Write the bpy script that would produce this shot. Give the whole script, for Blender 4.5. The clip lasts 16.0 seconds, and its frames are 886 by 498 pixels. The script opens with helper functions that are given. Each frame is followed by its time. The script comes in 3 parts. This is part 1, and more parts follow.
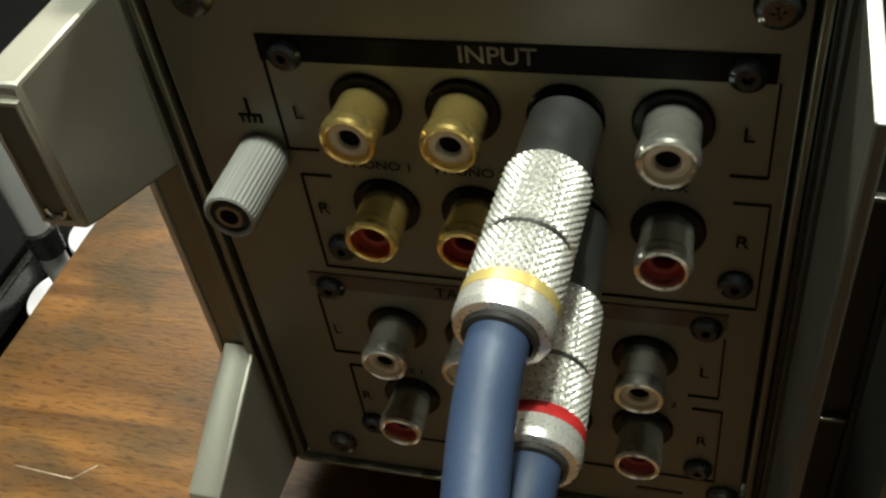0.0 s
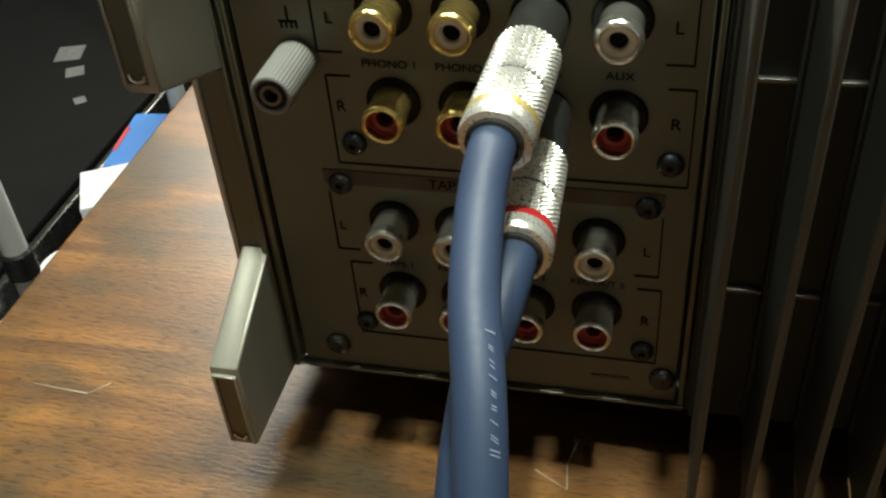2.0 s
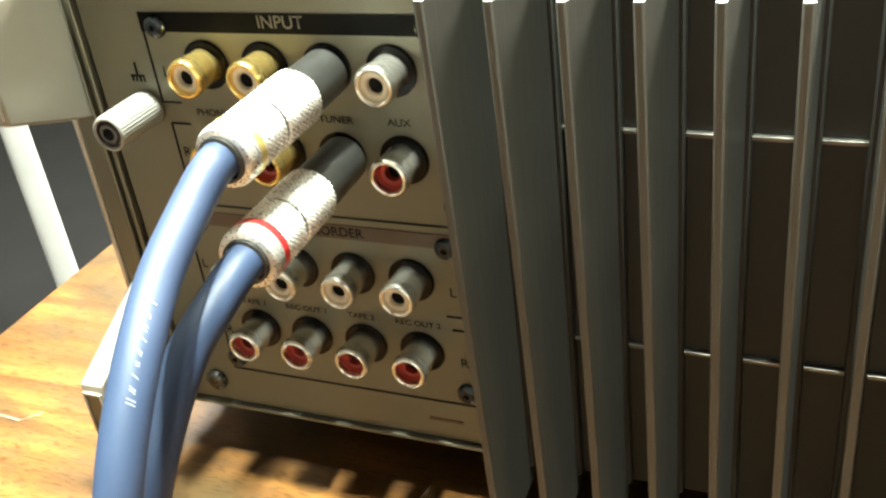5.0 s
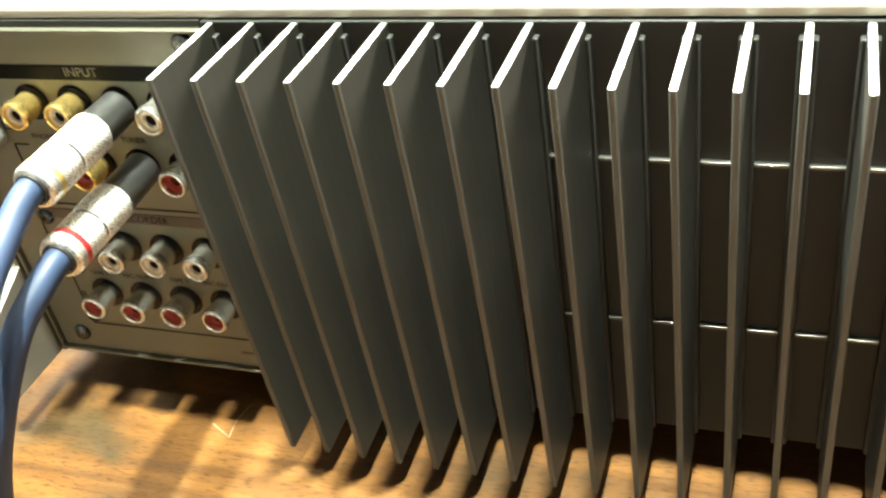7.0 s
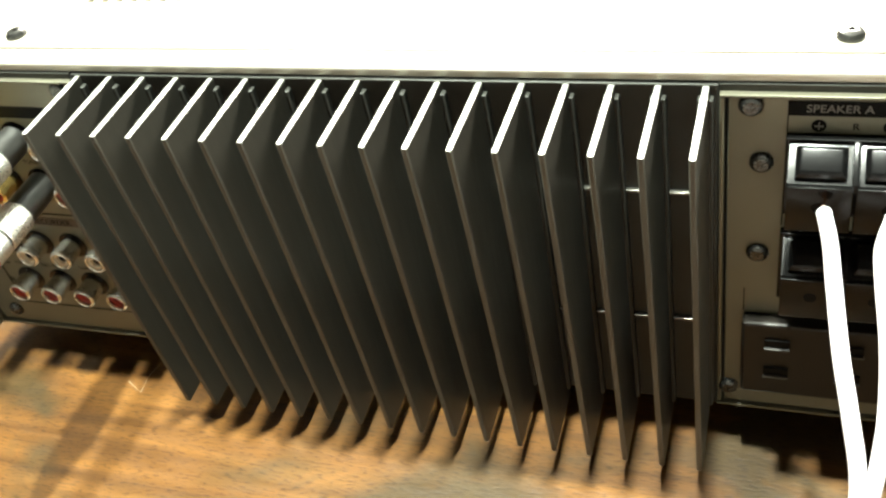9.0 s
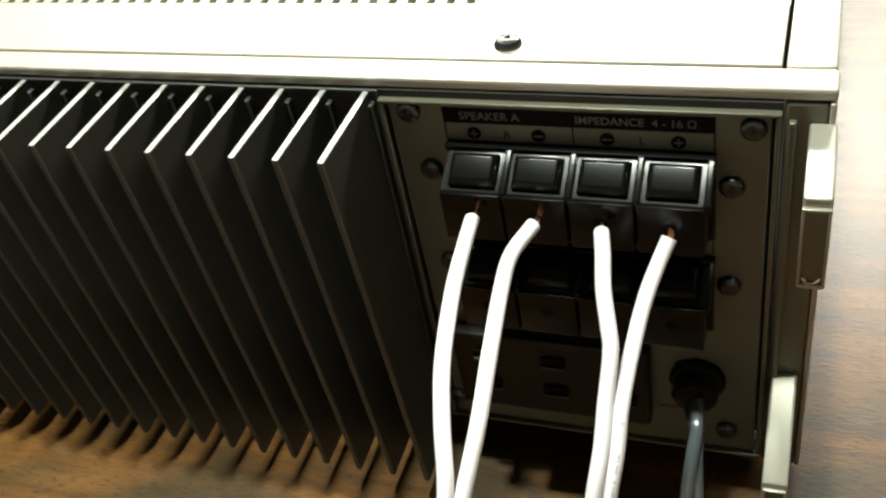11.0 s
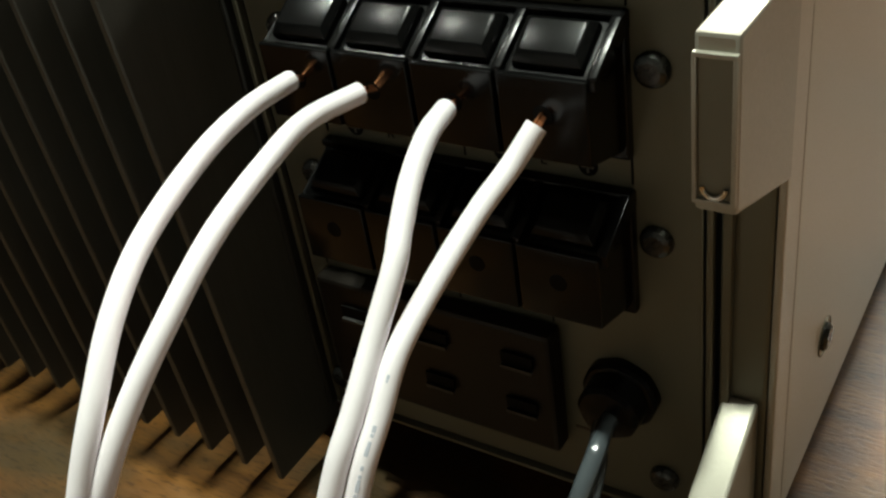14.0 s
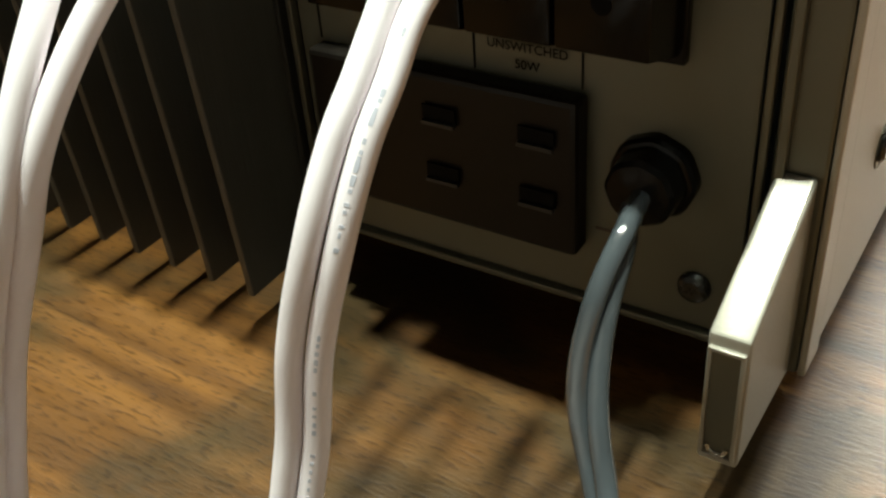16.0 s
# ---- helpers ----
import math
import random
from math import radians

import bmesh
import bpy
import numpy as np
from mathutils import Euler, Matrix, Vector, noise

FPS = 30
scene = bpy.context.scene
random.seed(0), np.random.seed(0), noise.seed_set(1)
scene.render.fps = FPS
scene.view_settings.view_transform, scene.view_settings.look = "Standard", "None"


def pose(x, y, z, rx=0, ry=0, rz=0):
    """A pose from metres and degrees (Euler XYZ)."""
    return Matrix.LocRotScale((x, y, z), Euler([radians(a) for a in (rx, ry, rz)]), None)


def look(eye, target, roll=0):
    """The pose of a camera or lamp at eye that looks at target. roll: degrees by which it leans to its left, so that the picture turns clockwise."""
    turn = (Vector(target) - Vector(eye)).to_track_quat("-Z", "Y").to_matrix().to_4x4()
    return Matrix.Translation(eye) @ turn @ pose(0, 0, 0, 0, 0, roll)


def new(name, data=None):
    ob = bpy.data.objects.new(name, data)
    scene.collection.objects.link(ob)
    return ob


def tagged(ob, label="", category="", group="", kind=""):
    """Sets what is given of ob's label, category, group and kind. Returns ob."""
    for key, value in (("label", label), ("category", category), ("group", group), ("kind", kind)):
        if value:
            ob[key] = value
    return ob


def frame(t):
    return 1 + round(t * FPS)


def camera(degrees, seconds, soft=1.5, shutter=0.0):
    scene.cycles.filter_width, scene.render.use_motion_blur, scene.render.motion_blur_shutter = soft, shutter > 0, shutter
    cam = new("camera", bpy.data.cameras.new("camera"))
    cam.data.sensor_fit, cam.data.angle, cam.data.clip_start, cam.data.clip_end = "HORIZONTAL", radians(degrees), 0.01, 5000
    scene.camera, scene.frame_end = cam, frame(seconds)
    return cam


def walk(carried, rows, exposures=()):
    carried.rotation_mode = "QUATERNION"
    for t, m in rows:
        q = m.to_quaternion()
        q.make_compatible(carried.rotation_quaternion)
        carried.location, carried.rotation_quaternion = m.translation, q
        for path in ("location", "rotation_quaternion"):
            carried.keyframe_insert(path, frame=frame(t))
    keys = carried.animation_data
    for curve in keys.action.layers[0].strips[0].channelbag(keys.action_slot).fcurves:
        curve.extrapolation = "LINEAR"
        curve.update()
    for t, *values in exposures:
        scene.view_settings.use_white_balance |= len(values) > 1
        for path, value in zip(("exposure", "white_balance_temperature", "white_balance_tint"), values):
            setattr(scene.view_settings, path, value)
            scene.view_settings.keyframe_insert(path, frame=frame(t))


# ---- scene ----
cam = camera(47.4, 16.0, soft=2.4)

PATH = [
    (0, (-0.116, -0.12, 0.215), (-0.636, 1.226, -1.172), -9.5),
    (0.5, (-0.112, -0.12, 0.21), (-0.624, 1.249, -1.156), -9.4),
    (1, (-0.109, -0.126, 0.206), (-0.593, 1.252, -1.161), -9.5),
    (1.5, (-0.105, -0.146, 0.204), (-0.59, 1.266, -1.126), -8.1),
    (2, (-0.111, -0.178, 0.212), (-0.548, 1.31, -1.05), -5.2),
    (2.5, (-0.108, -0.195, 0.214), (-0.478, 1.346, -1.006), -3.4),
    (3, (-0.092, -0.201, 0.211), (-0.555, 1.361, -0.948), -4.9),
    (3.2, (-0.084, -0.2, 0.209), (-0.606, 1.36, -0.929), -6.0),
    (5.3, (-0.017, -0.184, 0.198), (-0.764, 1.373, -0.813), -7.6),
    (5.5, (-0.008, -0.186, 0.198), (-0.746, 1.368, -0.822), -7.9),
    (6, (0.014, -0.186, 0.204), (-0.734, 1.329, -0.868), -8.0),
    (6.5, (0.036, -0.2, 0.223), (-0.651, 1.299, -0.908), -9.8),
    (7, (0.051, -0.216, 0.25), (-0.607, 1.259, -0.93), -10.3),
    (7.5, (0.063, -0.227, 0.272), (-0.606, 1.196, -0.963), -12.5),
    (8, (0.084, -0.226, 0.293), (-0.558, 1.163, -0.996), -12.9),
    (8.2, (0.088, -0.229, 0.297), (-0.53, 1.147, -1.016), -12.8),
    (10.3, (0.195, -0.229, 0.31), (-0.516, 1.093, -1.012), -14.4),
    (10.5, (0.199, -0.223, 0.303), (-0.49, 1.116, -1.013), -14.2),
    (11, (0.213, -0.206, 0.287), (-0.451, 1.168, -1.005), -12.3),
    (11.5, (0.22, -0.181, 0.268), (-0.433, 1.205, -1.019), -11.4),
    (12, (0.231, -0.164, 0.254), (-0.568, 1.167, -1.007), -12.4),
    (12.5, (0.254, -0.153, 0.242), (-0.672, 1.127, -0.984), -14.0),
    (13, (0.256, -0.154, 0.227), (-0.739, 1.123, -0.948), -12.6),
    (13.5, (0.257, -0.149, 0.211), (-0.744, 1.14, -0.946), -11.8),
    (14, (0.256, -0.144, 0.196), (-0.75, 1.183, -0.912), -9.6),
    (14.5, (0.26, -0.146, 0.182), (-0.751, 1.211, -0.885), -9.0),
    (15, (0.262, -0.154, 0.17), (-0.744, 1.212, -0.89), -7.3),
    (15.5, (0.255, -0.16, 0.157), (-0.744, 1.209, -0.905), -6.3),
    (16, (0.246, -0.151, 0.145), (-0.711, 1.192, -0.986), -4.9),
]

# the clip's camera lifts and lowers its exposure on the way
EXPOSURES = [(0.0, -1.08), (3.2, -0.6), (5.3, 1.5), (8.2, 1.3), (10.3, -0.3), (12.0, -1.05), (13.5, -1.2), (15.0, -0.70), (16.0, -0.48)]
walk(cam, [(t, look(eye, target, roll)) for t, eye, target, roll in PATH], EXPOSURES)

# ---- world and lamps ----
world = bpy.data.worlds.new("room_air")
world.use_nodes = True
world.node_tree.nodes["Background"].inputs[0].default_value = (0.9, 0.95, 1.0, 1)
world.node_tree.nodes["Background"].inputs[1].default_value = 0.012
scene.world = world


def lamp(name, eye, target, size, watts, colour):
    data = bpy.data.lights.new(name, "AREA")
    data.shape, data.size, data.size_y = "RECTANGLE", size[0], size[1]
    data.energy, data.color = watts, colour
    data.spread = radians(70)
    ob = new(name, data)
    ob.matrix_world = look(eye, target)
    return ob


# overhead lamps out of view, placed from the fin shadows and screw glints
for x, y, watts in ((-0.40, 0.01, 11.5), (0.05, 0.01, 20.0), (0.38, 0.01, 2.6), (-1.5, 0.01, 2.4)):
    lamp("unseen_lamp", (x, y, 2.60), (0, 0, 0.1), (0.10, 0.10), watts, (0.92, 1.0, 0.87))
# unseen broad source behind, added for the table's sheen and lit fin tops
lamp("unseen_lamp", (-0.36, 2.10, 1.54), (0.0, 0.0, 0.1), (2.1, 0.40), 55.0, (1.0, 0.975, 0.85))
# unseen fill behind right, added to brighten the side panel and table
lamp("unseen_lamp", (1.70, 2.20, 1.54), (0.2, 0.1, 0.1), (0.40, 0.40), 3.5, (1.0, 0.96, 0.80))


# ---- materials ----
def material(name, colour, rough=0.5, metal=0.0, second=None, scale=40.0, bump=0.0, bump_scale=400.0, stretch=(1, 1, 1),
             rough_var=0.1, coat=0.0, ior=1.5):
    """A procedural surface: two colours mixed by broad noise, fine grain in roughness and relief."""
    m = bpy.data.materials.new(name)
    m.use_nodes = True
    n, l = m.node_tree.nodes, m.node_tree.links
    b = n["Principled BSDF"]
    b.inputs["Metallic"].default_value = metal
    b.inputs["IOR"].default_value = ior
    b.inputs["Coat Weight"].default_value = coat
    co = n.new("ShaderNodeTexCoord")
    mp = n.new("ShaderNodeMapping")
    mp.inputs["Scale"].default_value = stretch
    l.new(co.outputs["Object"], mp.inputs["Vector"])
    broad = n.new("ShaderNodeTexNoise")
    broad.inputs["Scale"].default_value = scale
    broad.inputs["Detail"].default_value = 5
    l.new(mp.outputs["Vector"], broad.inputs["Vector"])
    mix = n.new("ShaderNodeMix")
    mix.data_type = "RGBA"
    second = second or tuple(c * 0.8 for c in colour)
    mix.inputs[6].default_value = (*colour, 1)
    mix.inputs[7].default_value = (*second, 1)
    l.new(broad.outputs["Fac"], mix.inputs[0])
    l.new(mix.outputs[2], b.inputs["Base Color"])
    fine = n.new("ShaderNodeTexNoise")
    fine.inputs["Scale"].default_value = bump_scale
    fine.inputs["Detail"].default_value = 4
    l.new(mp.outputs["Vector"], fine.inputs["Vector"])
    mr = n.new("ShaderNodeMapRange")
    mr.inputs["To Min"].default_value = max(0.03, rough - rough_var)
    mr.inputs["To Max"].default_value = min(1.0, rough + rough_var)
    l.new(fine.outputs["Fac"], mr.inputs["Value"])
    l.new(mr.outputs["Result"], b.inputs["Roughness"])
    if bump:
        bp = n.new("ShaderNodeBump")
        bp.inputs["Strength"].default_value = bump
        bp.inputs["Distance"].default_value = 0.0003
        l.new(fine.outputs["Fac"], bp.inputs["Height"])
        l.new(bp.outputs["Normal"], b.inputs["Normal"])
    return m


def wood_material():
    """Varnished table top: grain along x, broad brown and grey mottling, dark pores, slight relief."""
    m = bpy.data.materials.new("varnished_wood")
    m.use_nodes = True
    n, l = m.node_tree.nodes, m.node_tree.links
    b = n["Principled BSDF"]
    co = n.new("ShaderNodeTexCoord")

    def noise_at(scale, stretch, detail=6, distort=0.0):
        mp = n.new("ShaderNodeMapping")
        mp.inputs["Scale"].default_value = stretch
        l.new(co.outputs["Object"], mp.inputs["Vector"])
        t = n.new("ShaderNodeTexNoise")
        t.inputs["Scale"].default_value, t.inputs["Detail"].default_value = scale, detail
        t.inputs["Distortion"].default_value = distort
        l.new(mp.outputs["Vector"], t.inputs["Vector"])
        return t.outputs["Fac"]

    def ramp(value, stops):
        r = n.new("ShaderNodeValToRGB")
        while len(r.color_ramp.elements) < len(stops):
            r.color_ramp.elements.new(0.5)
        for e, (p, c) in zip(r.color_ramp.elements, stops):
            e.position, e.color = p, (*c, 1)
        l.new(value, r.inputs["Fac"])
        return r.outputs["Color"]

    def blend(a, bb, fac, mode="MIX"):
        x = n.new("ShaderNodeMix")
        x.data_type, x.blend_type = "RGBA", mode
        if isinstance(fac, float):
            x.inputs[0].default_value = fac
        else:
            l.new(fac, x.inputs[0])
        l.new(a, x.inputs[6])
        l.new(bb, x.inputs[7])
        return x.outputs[2]

    grain = ramp(noise_at(9, (1.0, 14, 1), 8, 0.6), [(0.3, (0.058, 0.0240, 0.0050)), (0.5, (0.114, 0.0485, 0.0102)), (0.72, (0.188, 0.084, 0.0185))])
    stain = ramp(noise_at(13, (1, 1.5, 1), 6, 1.0), [(0.46, (0, 0, 0)), (0.63, (0.92, 0.92, 0.92))])
    grey = ramp(noise_at(30, (1, 2, 1), 4), [(0.2, (0.030, 0.018, 0.006)), (0.8, (0.054, 0.036, 0.014))])
    mixed = blend(grain, grey, stain)
    pores = ramp(noise_at(240, (1.0, 5, 1), 4), [(0.36, (0.40, 0.36, 0.32)), (0.47, (1, 1, 1))])
    l.new(blend(mixed, pores, 0.8, "MULTIPLY"), b.inputs["Base Color"])
    rr = n.new("ShaderNodeMapRange")
    rr.inputs["To Min"].default_value, rr.inputs["To Max"].default_value = 0.25, 0.48
    l.new(noise_at(60, (1, 5, 1), 5), rr.inputs["Value"])
    l.new(rr.outputs["Result"], b.inputs["Roughness"])
    b.inputs["IOR"].default_value = 1.40
    b.inputs["Coat Weight"].default_value = 0.2
    b.inputs["Coat Roughness"].default_value = 0.28
    bp = n.new("ShaderNodeBump")
    bp.inputs["Strength"].default_value, bp.inputs["Distance"].default_value = 0.35, 0.0004
    l.new(noise_at(240, (1.0, 5, 1), 4), bp.inputs["Height"])
    l.new(bp.outputs["Normal"], b.inputs["Normal"])
    return m


CHAMPAGNE = material("champagne_metal_paint", (0.47, 0.445, 0.375), 0.36, 0.4, (0.43, 0.405, 0.34), 25, 0.08, 1500)
# darker copy of the champagne paint; the shade on the rear is in its colour
PANEL = material("shaded_champagne_panel", (0.150, 0.145, 0.103), 0.42, 0.3, (0.127, 0.123, 0.087), 30, 0.1, 1800)
BUMPER = material("satin_bumper_metal", (0.37, 0.352, 0.295), 0.40, 0.45, (0.33, 0.315, 0.26), 25, 0.08, 1500)
POST = material("bronze_rear_frame", (0.155, 0.149, 0.108), 0.38, 0.5, (0.127, 0.122, 0.088), 30, 0.08, 1500)
FIN = material("black_anodised_aluminium", (0.064, 0.062, 0.050), 0.52, 0.0, (0.044, 0.043, 0.035), 260, 0.25, 1600, (1, 1, 0.06))
FIN_TOP_LIT = material("lit_fin_top_metal", (0.42, 0.42, 0.39), 0.4, 0.3, (0.36, 0.36, 0.33), 60, 0.15, 1600)
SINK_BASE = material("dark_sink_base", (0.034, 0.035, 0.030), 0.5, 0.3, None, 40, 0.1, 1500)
BLACK = material("black_plastic", (0.003, 0.003, 0.003), 0.20, 0.0, (0.0045, 0.0045, 0.0045), 60, 0.0, 900, (1, 1, 1), 0.04, ior=1.28)
DULL_BLACK = material("dull_black_plastic", (0.022, 0.021, 0.019), 0.45, 0.0, None, 60, 0.1, 900)
BROWN_BLACK = material("dark_brown_bakelite", (0.010, 0.008, 0.006), 0.38, 0.0, None, 50, 0.1, 900, ior=1.3)
PRINT = material("black_print_and_hole_shade", (0.0035, 0.0033, 0.003), 0.5, ior=1.15)
PRINT_BROWN = material("brown_band_print", (0.055, 0.036, 0.020), 0.5, 0.0, (0.075, 0.05, 0.03), 120)
PRINT_PALE = material("pale_screen_print", (0.12, 0.11, 0.09), 0.5)
GOLD = material("gold_plating", (0.92, 0.70, 0.26), 0.19, 0.92, (0.86, 0.62, 0.20), 60, 0.0, 1500, (1, 1, 1), 0.03)
NICKEL = material("nickel_plating", (0.76, 0.74, 0.67), 0.19, 0.90, (0.66, 0.64, 0.57), 60, 0.0, 1500, (1, 1, 1), 0.03)
SEAM_GLINT = material("seam_glint_metal", (0.24, 0.235, 0.21), 0.34, 0.9, (0.20, 0.19, 0.17), 200, 0.1, 900)
STEEL = material("satin_steel", (0.90, 0.88, 0.82), 0.28, 0.70, (0.80, 0.78, 0.72), 60, 0.0, 1500, (1, 1, 1), 0.04)
# chrome darkened to hold the shadow that falls on the plug sleeves
DARK_CHROME = material("darkened_chrome", (0.20, 0.20, 0.19), 0.32, 0.9, (0.15, 0.15, 0.14), 300)
SCREW_BLACK = material("black_zinc_screw", (0.035, 0.04, 0.045), 0.2, 0.6, (0.02, 0.025, 0.03), 500)
SCREW_GREY = material("dark_steel_screw", (0.085, 0.085, 0.08), 0.26, 0.8, (0.055, 0.055, 0.05), 500)
IVORY = material("ivory_insulator", (0.70, 0.61, 0.46), 0.4, 0.0, (0.62, 0.54, 0.40), 300)
RED = material("red_insulator", (0.30, 0.025, 0.014), 0.35, 0.0, (0.34, 0.03, 0.02), 300)
RED_RING = material("red_ring_enamel", (0.55, 0.03, 0.03), 0.3)
YELLOW_RING = material("gold_ring_enamel", (0.80, 0.62, 0.22), 0.3, 0.5)
POST_GREY = material("grey_post_plastic", (0.24, 0.24, 0.22), 0.5, 0.1, (0.21, 0.205, 0.19), 200)
BLUE = material("blue_cable_jacket", (0.030, 0.051, 0.105), 0.55, 0.0, (0.024, 0.041, 0.086), 120, 0.15, 1200)
WHITE_PVC = material("white_cable_jacket", (0.93, 0.88, 0.91), 0.4, 0.0, (0.89, 0.84, 0.87), 90, 0.08, 900)
CABLE_INK = material("grey_blue_cable_ink", (0.58, 0.60, 0.68), 0.5)
PALE_INK = material("pale_cable_ink", (0.30, 0.34, 0.42), 0.4)
COPPER = material("bare_copper", (0.75, 0.33, 0.16), 0.3, 1.0, (0.60, 0.24, 0.10), 900)
CORD = material("smoky_grey_cord", (0.075, 0.088, 0.096), 0.12, 0.0, (0.05, 0.060, 0.066), 150, 0.0, 600, (1, 1, 1), 0.04, 1.0, ior=1.8)
WOOD = wood_material()
SCRATCH = material("scratched_varnish", (0.42, 0.34, 0.24), 0.6, 0.0, (0.10, 0.06, 0.025), 300)
# kept pale so the unseen walls and ceiling bounce soft fill
WALL = material("pale_bounce_surface", (0.66, 0.65, 0.61), 0.8, 0.0, (0.60, 0.59, 0.55), 3, 0.1, 200)
FLOOR = material("dark_floor_carpet", (0.05, 0.05, 0.055), 0.9, 0.0, (0.035, 0.035, 0.04), 20, 0.4, 300)
CASE = material("black_textured_case", (0.006, 0.006, 0.006), 0.8, 0.0, (0.010, 0.010, 0.010), 20, 0.3, 600, ior=1.15)
LABEL_PAPER = material("pale_paper_label", (0.17, 0.17, 0.165), 0.6, 0.0, (0.05, 0.05, 0.05), 160)
POLE_WHITE = material("white_painted_pole", (0.72, 0.72, 0.70), 0.35)
BLUE_BOX = material("blue_carton", (0.05, 0.22, 0.60), 0.4, 0.0, (0.04, 0.16, 0.48), 12)
WHITE_BOX = material("white_carton", (0.75, 0.76, 0.80), 0.4, 0.0, (0.68, 0.69, 0.74), 12)
RED_PRINT = material("red_carton_print", (0.55, 0.06, 0.06), 0.4)


# ---- mesh helpers ----
def link_mesh(name, bm, mat, smooth=True):
    me = bpy.data.meshes.new(name)
    bmesh.ops.recalc_face_normals(bm, faces=bm.faces)
    bm.to_mesh(me)
    bm.free()
    me.materials.append(mat)
    if smooth:
        for p in me.polygons:
            p.use_smooth = True
        me.set_sharp_from_angle(angle=radians(20.5))
    return me


def thing(name, base, label, category, group="", kind=""):
    ob = new(name)
    ob.location = base
    ob.empty_display_size = 0.01
    return tagged(ob, label, category, group, kind)


def hang(ob, parent):
    """Parent without moving: meshes are built in world places."""
    ob.parent = parent
    ob.matrix_parent_inverse = Matrix.Translation(-world_of(parent))
    return ob


def world_of(ob):
    p = Vector(ob.location)
    if ob.parent is not None and ob.type == "EMPTY":
        p = p + world_of(ob.parent)
    return p if ob.type == "EMPTY" else Vector((0, 0, 0)) + SHIFT.get(ob.name, Vector((0, 0, 0)))


SHIFT = {}


def part(name, bm, mat, parent, label=""):
    """One mesh, built in world coordinates, as a part of a thing or of another part."""
    ob = new(name, link_mesh(name, bm, mat) if isinstance(bm, bmesh.types.BMesh) else bm)
    hang(ob, parent)
    if label:
        tagged(ob, label)
    return ob


def placed(name, me, at, parent, label=""):
    """A part on shared mesh data, moved to a place in the world."""
    ob = new(name, me)
    ob.parent = parent
    ob.location = Vector(at) - world_of(parent)
    SHIFT[ob.name] = Vector(at)
    if label:
        tagged(ob, label)
    return ob


def box(bm, x0, x1, y0, y1, z0, z1, bevel=0.0, segs=2):
    vs = bmesh.ops.create_cube(bm, size=1.0)["verts"]
    for v in vs:
        v.co = Vector(((x0 + x1) / 2 + v.co.x * (x1 - x0), (y0 + y1) / 2 + v.co.y * (y1 - y0), (z0 + z1) / 2 + v.co.z * (z1 - z0)))
    if bevel:
        es = list({e for v in vs for e in v.link_edges})
        bmesh.ops.bevel(bm, geom=es, offset=bevel, segments=segs, affect="EDGES", profile=0.5)
    return bm


def boxed(*args, **kw):
    return box(bmesh.new(), *args, **kw)


def lathe(bm, rings, at=(0, 0, 0), axis=(0, -1, 0), n=32, wave=None):
    """Turned shape: rings of (radius, distance along the axis); radius 0 closes an end."""
    q = Vector((0, 0, 1)).rotation_difference(Vector(axis).normalized())
    at = Vector(at)
    prev = None
    for r, h in rings:
        if r <= 0:
            ring = [bm.verts.new(at + q @ Vector((0, 0, h)))]
        else:
            ring = []
            for k in range(n):
                a = 2 * math.pi * k / n
                rr = r * (wave(a) if wave else 1.0)
                ring.append(bm.verts.new(at + q @ Vector((rr * math.cos(a), rr * math.sin(a), h))))
        if prev is not None:
            for k in range(n):
                a, b2 = prev[k % len(prev)], prev[(k + 1) % len(prev)]
                c, d = ring[(k + 1) % len(ring)], ring[k % len(ring)]
                f = [v for i, v in enumerate((a, b2, c, d)) if v not in (a, b2, c, d)[:i]]
                if len(f) > 2:
                    bm.faces.new(f)
        prev = ring
    return bm


def turned(rings, **kw):
    return lathe(bmesh.new(), rings, **kw)


def spline(points, step=12):
    """A smooth line through the points."""
    p = [Vector(q) for q in points]
    p = [p[0] * 2 - p[1]] + p + [p[-1] * 2 - p[-2]]
    out = []
    for i in range(1, len(p) - 2):
        for s in range(step):
            t = s / step
            out.append(0.5 * (2 * p[i] + (p[i + 1] - p[i - 1]) * t + (2 * p[i - 1] - 5 * p[i] + 4 * p[i + 1] - p[i + 2]) * t * t
                              + (3 * p[i] - p[i - 1] - 3 * p[i + 1] + p[i + 2]) * t ** 3))
    out.append(p[-2])
    return out


def tube(bm, line, radius, n=20, flat=None):
    """A round cord along a line, ends closed."""
    up = Vector((0.3, 0.2, 1)).normalized()
    prev = None
    for i, c in enumerate(line):
        d = (line[min(i + 1, len(line) - 1)] - line[max(i - 1, 0)]).normalized()
        side = d.cross(up).normalized() if abs(d.dot(up)) < 0.98 else d.cross(Vector((1, 0, 0))).normalized()
        top = side.cross(d)
        ring = [bm.verts.new(c + radius * (math.cos(2 * math.pi * k / n) * side + math.sin(2 * math.pi * k / n) * top)) for k in range(n)]
        if prev:
            for k in range(n):
                bm.faces.new((prev[k], prev[(k + 1) % n], ring[(k + 1) % n], ring[k]))
        else:
            bm.faces.new(ring[::-1])
        prev = ring
        up = top
    bm.faces.new(prev)
    return bm


